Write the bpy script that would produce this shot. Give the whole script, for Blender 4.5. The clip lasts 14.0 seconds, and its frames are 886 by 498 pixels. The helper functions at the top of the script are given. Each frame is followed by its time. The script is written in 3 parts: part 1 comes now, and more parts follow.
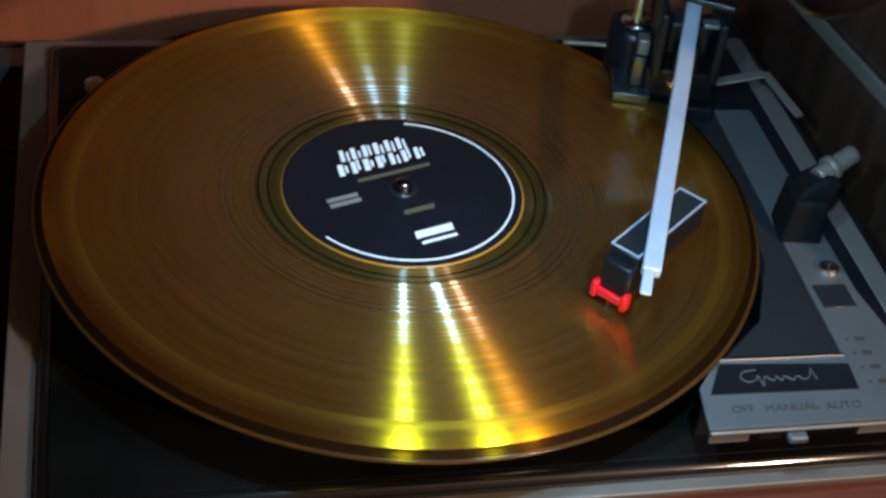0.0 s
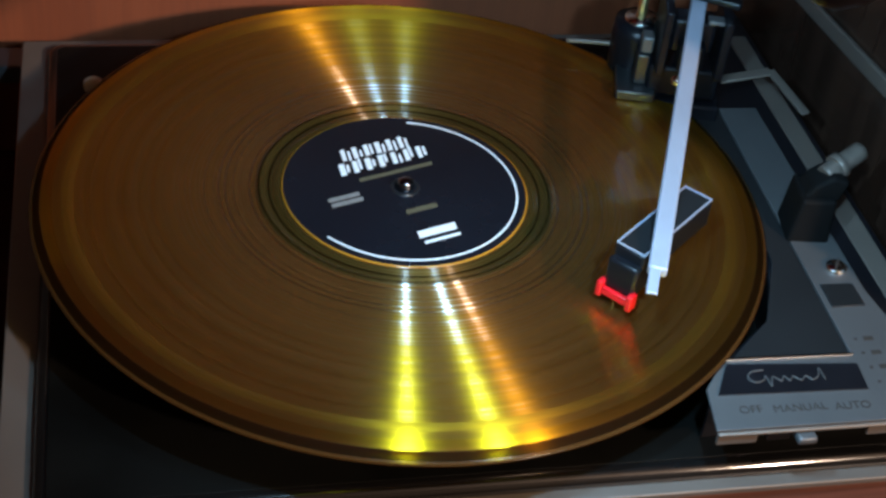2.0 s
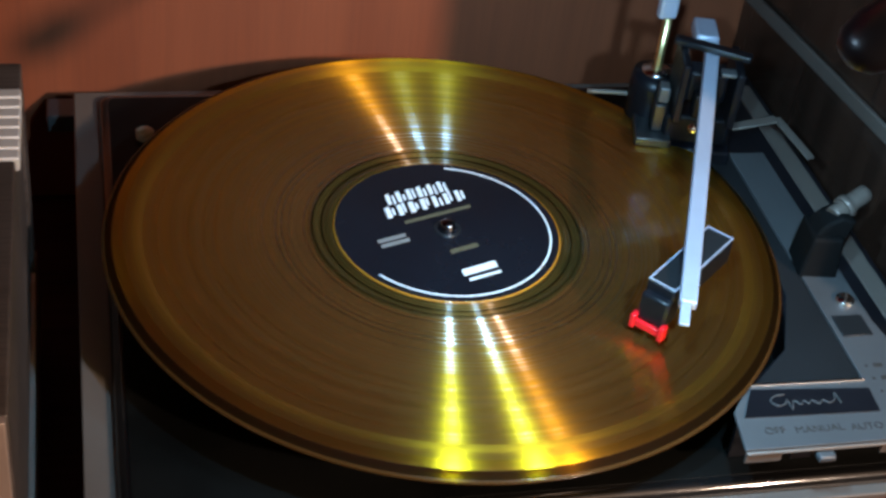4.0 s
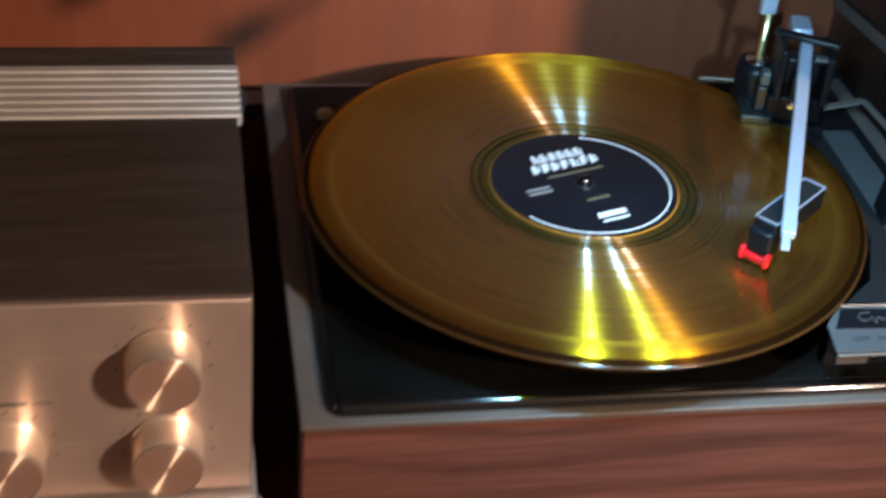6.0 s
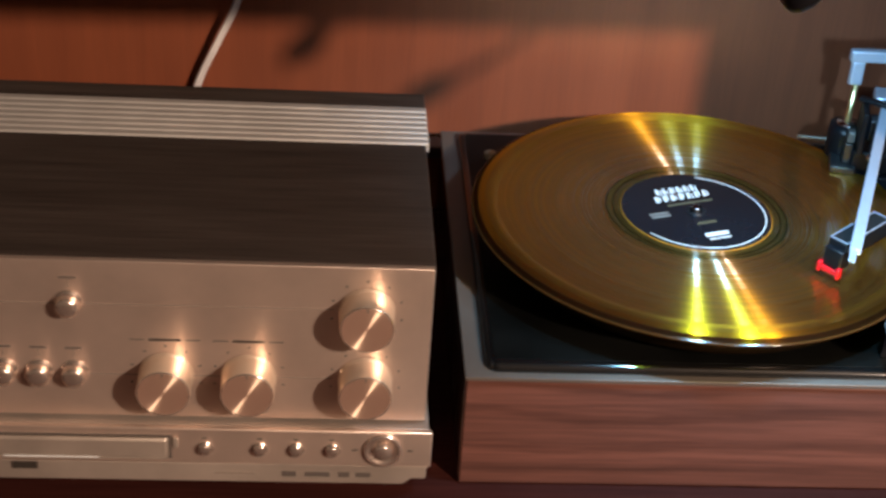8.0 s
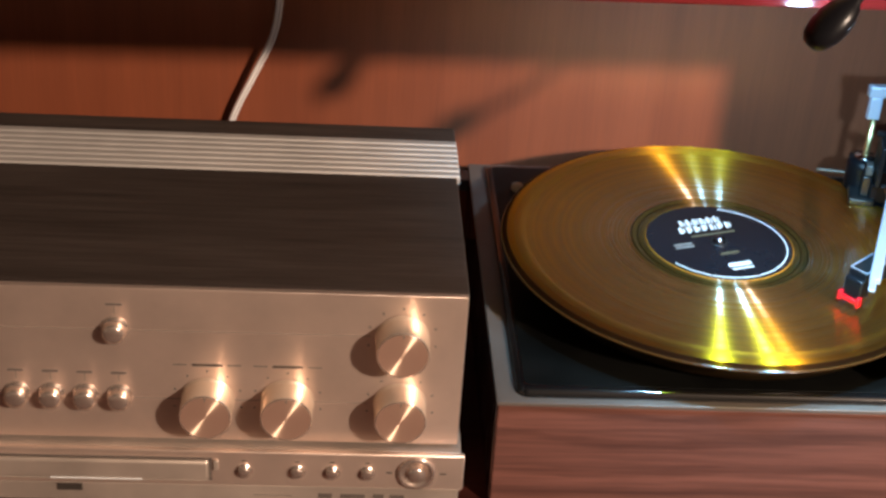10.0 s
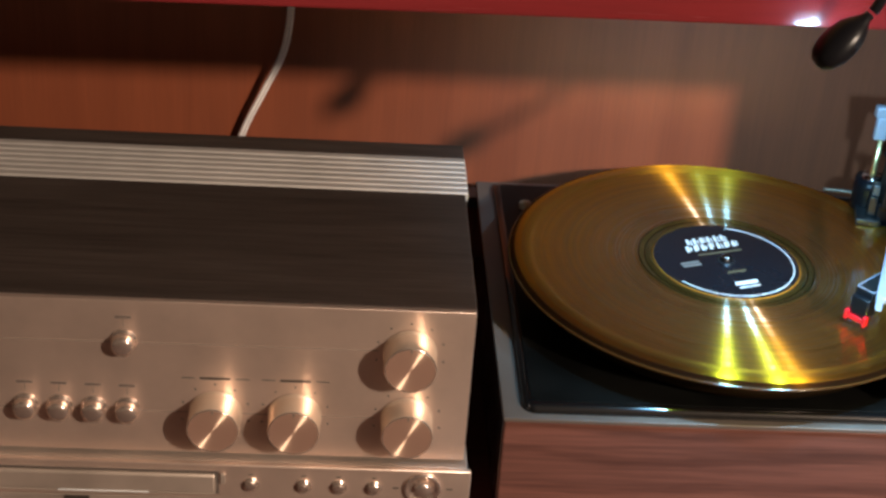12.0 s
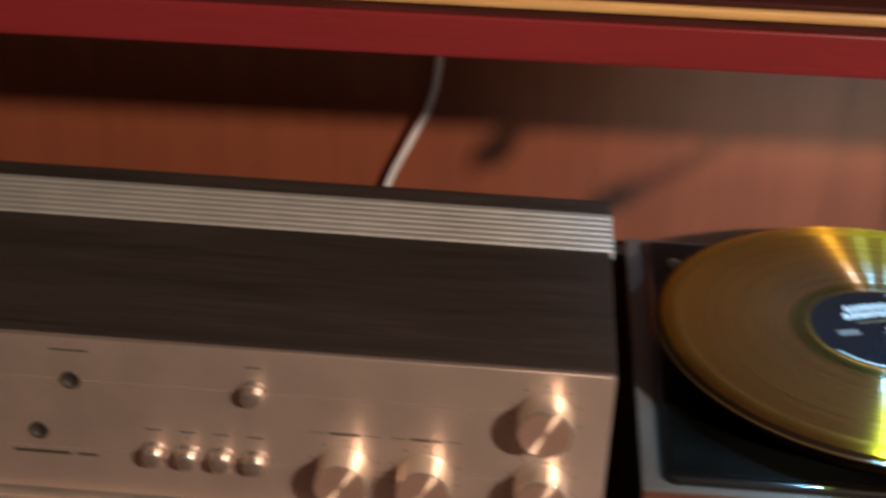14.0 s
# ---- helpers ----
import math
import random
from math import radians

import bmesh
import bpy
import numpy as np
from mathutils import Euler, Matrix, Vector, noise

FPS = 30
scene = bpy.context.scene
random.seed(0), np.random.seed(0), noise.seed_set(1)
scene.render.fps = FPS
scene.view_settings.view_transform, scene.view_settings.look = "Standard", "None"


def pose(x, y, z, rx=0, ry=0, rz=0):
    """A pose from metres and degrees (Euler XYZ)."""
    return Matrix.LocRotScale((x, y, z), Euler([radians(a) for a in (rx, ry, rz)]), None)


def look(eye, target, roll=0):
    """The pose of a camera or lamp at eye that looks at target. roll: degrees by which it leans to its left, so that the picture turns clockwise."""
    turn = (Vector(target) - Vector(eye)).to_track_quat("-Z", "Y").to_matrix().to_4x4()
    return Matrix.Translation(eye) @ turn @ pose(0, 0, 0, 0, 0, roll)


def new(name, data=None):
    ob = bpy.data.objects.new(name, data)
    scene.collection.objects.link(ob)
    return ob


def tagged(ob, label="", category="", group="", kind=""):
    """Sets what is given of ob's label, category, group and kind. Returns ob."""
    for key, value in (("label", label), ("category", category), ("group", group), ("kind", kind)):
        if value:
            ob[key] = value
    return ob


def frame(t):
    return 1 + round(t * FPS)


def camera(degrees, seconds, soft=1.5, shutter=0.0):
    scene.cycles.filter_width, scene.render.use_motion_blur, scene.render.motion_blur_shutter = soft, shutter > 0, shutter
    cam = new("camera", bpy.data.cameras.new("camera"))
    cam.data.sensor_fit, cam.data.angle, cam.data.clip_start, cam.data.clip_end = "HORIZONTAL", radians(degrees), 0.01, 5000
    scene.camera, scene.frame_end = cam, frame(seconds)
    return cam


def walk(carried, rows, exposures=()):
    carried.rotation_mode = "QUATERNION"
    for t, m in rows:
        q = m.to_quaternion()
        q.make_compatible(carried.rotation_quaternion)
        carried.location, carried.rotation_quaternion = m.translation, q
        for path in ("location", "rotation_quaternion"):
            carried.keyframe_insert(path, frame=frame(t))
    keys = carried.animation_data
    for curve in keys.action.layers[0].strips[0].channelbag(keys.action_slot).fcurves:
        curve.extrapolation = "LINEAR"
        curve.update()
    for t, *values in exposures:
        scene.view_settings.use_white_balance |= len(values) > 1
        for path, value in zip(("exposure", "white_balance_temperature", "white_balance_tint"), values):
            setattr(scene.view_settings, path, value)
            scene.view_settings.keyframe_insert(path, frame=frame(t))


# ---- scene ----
# camera and walk
cam = camera(33.110, 14.0, soft=2.9, shutter=1.0)
PATH = [
    (0, pose(-0.1087, -0.4860, 0.3756, 50.661, -5.619, -10.307)),
    (0.5, pose(-0.1078, -0.4846, 0.3735, 50.736, -5.515, -10.344)),
    (1, pose(-0.1087, -0.4831, 0.3729, 50.687, -5.570, -10.404)),
    (1.5, pose(-0.1080, -0.4820, 0.3723, 50.665, -5.471, -10.397)),
    (2, pose(-0.1083, -0.4816, 0.3693, 50.854, -5.484, -10.396)),
    (2.5, pose(-0.1072, -0.4822, 0.3684, 51.044, -5.331, -10.143)),
    (2.7, pose(-0.1131, -0.4838, 0.3735, 51.170, -5.531, -10.297)),
    (4.8, pose(-0.1828, -0.5457, 0.3975, 53.944, -5.588, -12.829)),
    (5, pose(-0.1931, -0.5566, 0.3976, 54.390, -5.395, -12.989)),
    (5.5, pose(-0.2043, -0.5908, 0.4115, 54.731, -4.721, -11.689)),
    (6, pose(-0.2106, -0.6469, 0.4218, 54.955, -4.435, -8.893)),
    (6.5, pose(-0.2228, -0.7072, 0.4332, 55.964, -4.805, -6.942)),
    (7, pose(-0.2356, -0.7619, 0.4516, 57.097, -5.038, -5.450)),
    (7.5, pose(-0.2380, -0.8110, 0.4697, 57.936, -4.340, -4.177)),
    (8, pose(-0.2419, -0.8518, 0.4877, 58.519, -3.584, -2.805)),
    (8.2, pose(-0.2521, -0.8635, 0.4907, 58.793, -3.554, -2.778)),
    (10.3, pose(-0.2588, -0.8824, 0.5000, 60.008, -3.500, -2.218)),
    (10.5, pose(-0.2618, -0.8853, 0.4992, 60.147, -3.794, -2.196)),
    (11, pose(-0.2649, -0.8827, 0.5005, 60.158, -3.772, -2.424)),
    (11.5, pose(-0.2584, -0.8816, 0.4988, 60.364, -3.734, -2.001)),
    (12, pose(-0.2587, -0.8825, 0.4990, 60.557, -3.723, -1.989)),
    (12.5, pose(-0.2554, -0.8849, 0.4988, 60.865, -3.651, -1.711)),
    (13, pose(-0.2446, -0.8831, 0.4940, 61.442, -3.797, -0.765)),
    (13.5, pose(-0.2429, -0.8744, 0.4923, 61.762, -3.490, 0.880)),
    (14, pose(-0.2437, -0.8539, 0.4884, 62.172, -2.200, 4.358)),
]
EXPOSURES = [(0, -0.22, 6650, 20), (2.5, -0.14, 6600, 20), (5, 0.19, 6350, 18), (7.5, 0.29, 6300, 16), (10.5, 0.70, 6200, 14), (11.5, 0.49, 6100, 11), (12.5, 0.33, 6000, 11), (14, 0.27, 5800, 9)]
walk(cam, PATH, EXPOSURES)

# world and lamps
world = bpy.data.worlds.new("room_world")
scene.world = world
world.use_nodes = True
world.node_tree.nodes["Background"].inputs[0].default_value = (0.02, 0.013, 0.009, 1)
world.node_tree.nodes["Background"].inputs[1].default_value = 0.25


def lamp(name, kind, energy, colour, m, **settings):
    data = bpy.data.lights.new(name, kind)
    data.energy, data.color = energy, colour
    ob = new(name, data)
    ob.matrix_world = m
    return ob, data


HEAD_A = Vector((-0.012, -0.172, 0.229))
HEAD_B = Vector((0.069, -0.180, 0.204))
_, warm = lamp("room_lamp_light", "POINT", 200.0, (1.0, 0.77, 0.55), pose(1.06, -1.75, 1.10))
warm.shadow_soft_size = 0.045
for p, aim, e in ((HEAD_A, (0.03, -0.05, 0), 3.3), (HEAD_B, (0.09, -0.03, 0), 3.3)):
    _, led = lamp("led_light", "SPOT", e, (0.32, 0.69, 0.95), look(p + Vector((-0.003, -0.015, -0.0165)), aim))
    led.spot_size, led.spot_blend, led.shadow_soft_size = radians(118), 0.90, 0.005


# materials
def material(name, colour, rough=0.5, metal=0.0, spec=0.5, coat=0.0, coat_rough=0.1):
    m = bpy.data.materials.new(name)
    m.use_nodes = True
    b = m.node_tree.nodes["Principled BSDF"]
    b.inputs["Base Color"].default_value = (*colour, 1)
    b.inputs["Roughness"].default_value = rough
    b.inputs["Metallic"].default_value = metal
    b.inputs["Specular IOR Level"].default_value = spec
    b.inputs["Coat Weight"].default_value = coat
    b.inputs["Coat Roughness"].default_value = coat_rough
    return m


def node(m, kind, **values):
    n = m.node_tree.nodes.new(kind)
    for key, v in values.items():
        n.inputs[key.replace("_", " ")].default_value = v
    return n


def link(m, a, b):
    m.node_tree.links.new(a, b)


def bsdf(m):
    return m.node_tree.nodes["Principled BSDF"]


def coords(m, scale, source="Object"):
    c = m.node_tree.nodes.new("ShaderNodeTexCoord")
    p = m.node_tree.nodes.new("ShaderNodeMapping")
    p.inputs["Scale"].default_value = scale
    link(m, c.outputs[source], p.inputs["Vector"])
    return p.outputs["Vector"]


def ramp(m, fac, stops):
    r = m.node_tree.nodes.new("ShaderNodeValToRGB")
    e = r.color_ramp.elements
    while len(e) < len(stops):
        e.new(0.5)
    for el, (pos, col) in zip(e, stops):
        el.position, el.color = pos, (*col, 1)
    link(m, fac, r.inputs[0])
    return r.outputs[0]


def span(m, value, low, high):
    r = m.node_tree.nodes.new("ShaderNodeMapRange")
    r.inputs["To Min"].default_value, r.inputs["To Max"].default_value = low, high
    link(m, value, r.inputs["Value"])
    return r.outputs["Result"]


def bump(m, height, strength, distance=0.001):
    b = node(m, "ShaderNodeBump", Strength=strength, Distance=distance)
    link(m, height, b.inputs["Height"])
    link(m, b.outputs[0], bsdf(m).inputs["Normal"])


def noisy(m, scale, vec, detail=6.0, rough=0.6, distortion=0.0):
    n = node(m, "ShaderNodeTexNoise", Scale=scale, Detail=detail, Roughness=rough, Distortion=distortion)
    link(m, vec, n.inputs["Vector"])
    return n.outputs["Fac"]


def wood(name, dark, mid, light, along, rough=0.4, coat=0.0, fine=1.0, pores=0.4):
    """Veneer whose grain runs along the axis x, y or z."""
    m = material(name, mid, rough, coat=coat)
    s = [26.0, 26.0, 26.0]
    s["xyz".index(along)] = 1.6
    v = coords(m, s)
    broad = noisy(m, 1.0, v, 8.0, 0.62, 0.7)
    col = ramp(m, broad, [(0.30, dark), (0.52, mid), (0.72, light)])
    s2 = [420.0 * fine] * 3
    s2["xyz".index(along)] = 16.0
    grain = noisy(m, 1.0, coords(m, s2), 3.0, 0.5)
    mix = m.node_tree.nodes.new("ShaderNodeMix")
    mix.data_type, mix.blend_type = "RGBA", "MULTIPLY"
    mix.inputs[0].default_value = pores
    link(m, col, mix.inputs[6])
    link(m, ramp(m, grain, [(0.35, (0.35, 0.3, 0.28)), (0.6, (1, 1, 1))]), mix.inputs[7])
    link(m, mix.outputs[2], bsdf(m).inputs["Base Color"])
    link(m, span(m, grain, rough + 0.12, rough - 0.08), bsdf(m).inputs["Roughness"])
    bump(m, grain, 0.12, 0.0004)
    return m


def figured(m, depth):
    """Dark wavy growth lines along x over a veneer."""
    w = m.node_tree.nodes.new("ShaderNodeTexWave")
    w.bands_direction = "Z"
    for key, v in (("Scale", 1.0), ("Distortion", 7.0), ("Detail", 4.0), ("Detail Scale", 1.4), ("Detail Roughness", 0.6)):
        w.inputs[key].default_value = v
    link(m, coords(m, (3.5, 15.0, 15.0)), w.inputs["Vector"])
    tone = ramp(m, w.outputs["Fac"], [(0.05, (0.38, 0.33, 0.32)), (0.30, (0.85, 0.83, 0.82)), (0.75, (1, 1, 1))])
    patch = noisy(m, 1.0, coords(m, (9, 40, 40)), 4.0)
    mix = m.node_tree.nodes.new("ShaderNodeMix")
    mix.data_type, mix.blend_type = "RGBA", "MULTIPLY"
    link(m, span(m, patch, 0.0, depth * 2), mix.inputs[0])
    base = bsdf(m).inputs["Base Color"]
    old = base.links[0].from_socket
    link(m, old, mix.inputs[6])
    link(m, tone, mix.inputs[7])
    link(m, mix.outputs[2], base)


def brushed(name, colour, rough, along, metal=1.0, aniso=0.0):
    """Metal with fine scratches along an axis."""
    m = material(name, colour, rough, metal)
    s = [1800.0] * 3
    s["xyz".index(along)] = 22.0
    lines = noisy(m, 1.0, coords(m, s), 3.0, 0.6)
    blotch = noisy(m, 22.0, coords(m, (1, 1, 1)), 4.0, 0.55)
    link(m, ramp(m, blotch, [(0.3, tuple(c * 0.82 for c in colour)), (0.7, colour)]), bsdf(m).inputs["Base Color"])
    link(m, span(m, lines, rough - 0.07, rough + 0.10), bsdf(m).inputs["Roughness"])
    bump(m, lines, 0.10, 0.0002)
    if aniso:
        bsdf(m).inputs["Anisotropic"].default_value = aniso
        bsdf(m).inputs["Anisotropic Rotation"].default_value = 0.25
        t = m.node_tree.nodes.new("ShaderNodeTangent")
        t.direction_type, t.axis = "RADIAL", "Z"
        link(m, t.outputs[0], bsdf(m).inputs["Tangent"])
    return m


def worn(name, colour, rough=0.5, spread=0.12, scale=60.0, metal=0.0, grain=0.05, coat=0.0, spec=0.5):
    """Paint or plastic with soft blotches and a fine grain."""
    m = material(name, colour, rough, metal, spec, coat)
    v = coords(m, (1, 1, 1))
    blotch = noisy(m, scale * 0.25, v, 5.0, 0.6)
    fine = noisy(m, scale * 22.0, v, 2.0, 0.5)
    link(m, ramp(m, blotch, [(0.3, tuple(c * (1 - spread * 2) for c in colour)), (0.7, tuple(min(1, c * (1 + spread)) for c in colour))]), bsdf(m).inputs["Base Color"])
    link(m, span(m, blotch, rough - 0.08, rough + 0.08), bsdf(m).inputs["Roughness"])
    bump(m, fine, grain, 0.0003)
    return m


def radial_sheen(m, colour, rough, aniso):
    g = m.node_tree.nodes.new("ShaderNodeBsdfAnisotropic")
    g.inputs["Color"].default_value = (*colour, 1)
    g.inputs["Roughness"].default_value, g.inputs["Anisotropy"].default_value = rough, aniso
    t = m.node_tree.nodes.new("ShaderNodeTangent")
    t.direction_type, t.axis = "RADIAL", "Z"
    link(m, t.outputs[0], g.inputs["Tangent"])
    return g


def blend(m, fac, a, b):
    x = m.node_tree.nodes.new("ShaderNodeMixShader")
    if isinstance(fac, float):
        x.inputs[0].default_value = fac
    else:
        link(m, fac, x.inputs[0])
    link(m, a, x.inputs[1])
    link(m, b, x.inputs[2])
    return x.outputs[0]


def radius_of(m):
    c = m.node_tree.nodes.new("ShaderNodeTexCoord")
    flat = m.node_tree.nodes.new("ShaderNodeVectorMath")
    flat.operation = "MULTIPLY"
    flat.inputs[1].default_value = (1, 1, 0)
    link(m, c.outputs["Object"], flat.inputs[0])
    length = m.node_tree.nodes.new("ShaderNodeVectorMath")
    length.operation = "LENGTH"
    link(m, flat.outputs[0], length.inputs[0])
    return length.outputs["Value"], c.outputs["Object"]


def rings_of(m, radius, scale, detail=3.0):
    n = m.node_tree.nodes.new("ShaderNodeTexNoise")
    n.noise_dimensions = "1D"
    n.inputs["Scale"].default_value, n.inputs["Detail"].default_value = scale, detail
    link(m, radius, n.inputs["W"])
    return n.outputs["Fac"]


def vinyl(name, colour, strength, lobe, white, coat=0.5, see=0.35):
    """Amber see-through vinyl: a yellow sheen from the grooves' undersides and a white one from their tops."""
    m = material(name, colour, 0.20 if coat else 0.4, 0.0, 0.5, coat, 0.04)
    b = bsdf(m)
    b.inputs["Coat IOR"].default_value = 1.62
    radius, place = radius_of(m)
    cloud = noisy(m, 14.0, place, 4.0)
    bands = rings_of(m, radius, 240.0, 4.0)
    fine = rings_of(m, radius, 700.0, 2.0)
    col = ramp(m, cloud, [(0.3, tuple(c * 0.85 for c in colour)), (0.7, tuple(c * 1.15 for c in colour))])
    link(m, col, b.inputs["Base Color"])
    clear = node(m, "ShaderNodeBsdfTransparent", Color=(0.75, 0.52, 0.06, 1))
    body = blend(m, see, b.outputs[0], clear.outputs[0])
    wide = radial_sheen(m, (0.85, 0.50, 0.17), 0.58, 0.60)
    under = radial_sheen(m, (1.0, 0.55, 0.008), *lobe)
    over = radial_sheen(m, (0.95, 0.95, 0.95), 0.30, 0.86)
    # Highlight tint put in by radius: the yellow sheen strengthens toward the rim.
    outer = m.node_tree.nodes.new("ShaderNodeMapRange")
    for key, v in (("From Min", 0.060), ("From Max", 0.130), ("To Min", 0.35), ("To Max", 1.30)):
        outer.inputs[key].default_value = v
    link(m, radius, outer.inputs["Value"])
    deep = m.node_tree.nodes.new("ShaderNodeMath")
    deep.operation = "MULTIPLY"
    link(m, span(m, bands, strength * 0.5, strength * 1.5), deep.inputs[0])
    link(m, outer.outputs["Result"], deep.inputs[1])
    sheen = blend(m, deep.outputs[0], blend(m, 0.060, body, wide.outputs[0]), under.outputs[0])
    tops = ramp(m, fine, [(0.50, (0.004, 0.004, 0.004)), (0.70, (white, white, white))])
    # White part of the highlights is set strong at the label, fading outward.
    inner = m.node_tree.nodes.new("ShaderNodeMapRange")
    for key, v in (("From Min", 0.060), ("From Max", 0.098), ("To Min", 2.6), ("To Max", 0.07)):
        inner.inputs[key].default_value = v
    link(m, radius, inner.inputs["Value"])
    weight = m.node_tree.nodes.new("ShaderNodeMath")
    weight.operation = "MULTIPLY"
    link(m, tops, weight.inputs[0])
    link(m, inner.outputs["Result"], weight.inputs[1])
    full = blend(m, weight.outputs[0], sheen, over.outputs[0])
    link(m, full, m.node_tree.nodes["Material Output"].inputs[0])
    return m


def knob_face():
    m = material("spun_knob_face", (0.68, 0.42, 0.32), 0.42, 0.35)
    radius, place = radius_of(m)
    g = radial_sheen(m, (0.88, 0.66, 0.50), 0.42, 0.72)
    link(m, blend(m, span(m, rings_of(m, radius, 2500.0), 0.40, 0.65), bsdf(m).outputs[0], g.outputs[0]), m.node_tree.nodes["Material Output"].inputs[0])
    return m


def glow(name, colour, strength):
    m = material(name, (0.8, 0.8, 0.8))
    bsdf(m).inputs["Emission Color"].default_value = (*colour, 1)
    bsdf(m).inputs["Emission Strength"].default_value = strength
    return m


WALL_WOOD = wood("mahogany_veneer", (0.188, 0.046, 0.018), (0.224, 0.057, 0.022), (0.256, 0.066, 0.026), "z", 0.5, pores=0.10)
SIDE_WOOD = wood("dark_lacquered_wood", (0.022, 0.012, 0.008), (0.038, 0.019, 0.013), (0.056, 0.027, 0.017), "z", 0.22, 0.4)
SHELF_RED = wood("red_lacquered_wood", (0.145, 0.012, 0.014), (0.18, 0.0155, 0.018), (0.20, 0.019, 0.021), "x", 0.22, 0.8, pores=0.15)
TABLE_WOOD = wood("red_brown_table_wood", (0.030, 0.008, 0.006), (0.048, 0.012, 0.009), (0.065, 0.017, 0.012), "x", 0.6, 0.0)
# Golden colour paints the warm lamp's highlight on the shelf's front edge.
LIT_EDGE = wood("lamplit_edge_wood", (0.50, 0.27, 0.09), (0.60, 0.34, 0.12), (0.66, 0.40, 0.16), "x", 0.25, 0.5)
WALNUT = wood("walnut_veneer", (0.060, 0.024, 0.018), (0.175, 0.068, 0.049), (0.235, 0.097, 0.069), "x", 0.5)
CABINET_VINYL = wood("black_brown_vinyl_veneer", (0.038, 0.028, 0.023), (0.060, 0.045, 0.038), (0.090, 0.067, 0.057), "x", 0.46, fine=2.2, pores=0.7)
bsdf(TABLE_WOOD).inputs["Specular IOR Level"].default_value = 0.08
figured(WALNUT, 0.30)
PLASTER = worn("room_plaster", (0.11, 0.095, 0.085), 0.85)
CARPET = worn("dark_carpet", (0.06, 0.04, 0.03), 0.95)
PANEL = brushed("brushed_aluminium_panel", (0.87, 0.68, 0.575), 0.34, "x", 0.78, 0.64)
TRIM = brushed("dull_grey_trim", (0.155, 0.126, 0.106), 0.46, "x", 0.30)
SLAT = brushed("ribbed_aluminium", (0.50, 0.46, 0.43), 0.5, "x", 0.25)
SILVER_PLASTIC = worn("silver_paint", (0.58, 0.48, 0.41), 0.36, metal=0.6)
KNOB_FACE = knob_face()
SATIN = worn("satin_rose_metal", (0.82, 0.66, 0.57), 0.17, 0.08, 60, 0.85, 0.01)
KNOB_SIDE = brushed("turned_knob_side", (0.92, 0.75, 0.60), 0.31, "z", 0.70)
CHROME = material("chrome", (0.8, 0.78, 0.75), 0.12, 1.0)
DARK_CHROME = material("dark_chrome", (0.25, 0.25, 0.27), 0.15, 1.0)
ARM_METAL = brushed("satin_arm_metal", (0.52, 0.56, 0.68), 0.36, "y", 0.45)
BLACK_GLOSS = worn("black_gloss_deck", (0.005, 0.005, 0.005), 0.10, 0.1, 50, grain=0.004, spec=0.9)
SATIN_BLACK = worn("satin_black_plate", (0.0050, 0.0050, 0.0045), 0.38, 0.25, 60, grain=0.08, spec=0.07)
BLACK_PLASTIC = worn("black_plastic", (0.007, 0.007, 0.009), 0.30, 0.2, 70, spec=0.35)
BLACK_RUBBER = worn("black_rubber", (0.005, 0.005, 0.005), 0.6, 0.2, 70, spec=0.08)
SMOKED = worn("smoked_grey_plate", (0.013, 0.014, 0.015), 0.32, 0.1, 40)
PLATE_GREY = brushed("satin_grey_plate", (0.122, 0.123, 0.125), 0.44, "y", 0.5)
DULL_BLACK = worn("dull_black_metal", (0.006, 0.006, 0.008), 0.35, 0.2, 70, spec=0.2)
RED_PLASTIC = material("red_translucent_plastic", (0.75, 0.012, 0.018), 0.3)
LABEL_BLACK = worn("black_label_paper", (0.0065, 0.008, 0.012), 0.26, 0.15, 50, coat=0.15)
WHITE_INK = material("white_ink", (0.82, 0.85, 0.88), 0.4)
DIM_INK = material("dull_gold_ink", (0.10, 0.085, 0.05), 0.5)
DARK_INK = material("dark_engraving", (0.035, 0.027, 0.022), 0.6)
FAINT_INK = material("faint_engraving", (0.22, 0.17, 0.14), 0.6)
MID_INK = material("grey_print", (0.10, 0.08, 0.07), 0.6)
SCRIPT_INK = material("dull_script_ink", (0.055, 0.055, 0.055), 0.5)
GREY_INK = material("worn_silver_ink", (0.20, 0.19, 0.18), 0.5)
BRASS = material("brass_rod", (0.95, 0.78, 0.38), 0.34, 1.0)
IVORY = worn("ivory_plastic", (0.5, 0.43, 0.32), 0.45)
CABLE_WHITE = worn("grey_white_cable_skin", (0.85, 0.77, 0.73), 0.35)
LED_GLOW = glow("lit_led", (0.50, 0.78, 1.0), 140.0)
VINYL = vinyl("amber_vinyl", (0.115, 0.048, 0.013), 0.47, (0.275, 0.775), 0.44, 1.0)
RIM_VINYL = vinyl("smooth_amber_rim", (0.105, 0.046, 0.011), 0.50, (0.30, 0.745), 0.03, 0.6, 0.48)
GLOW_VINYL = vinyl("thick_amber_bead", (0.130, 0.058, 0.010), 0.36, (0.36, 0.68), 0.02, 0.4, 0.40)
RUNOUT = vinyl("olive_runout_vinyl", (0.050, 0.033, 0.008), 0.06, (0.45, 0.7), 0.05)
# Near-black paints the dark refracted by the rim bevel; runout grooves share it.
DARKENED_AMBER = material("darkened_amber", (0.007, 0.003, 0.001), 0.6, spec=0.02)
RIM_LINE = material("amber_rim_line", (0.075, 0.030, 0.008), 0.14, spec=0.6)
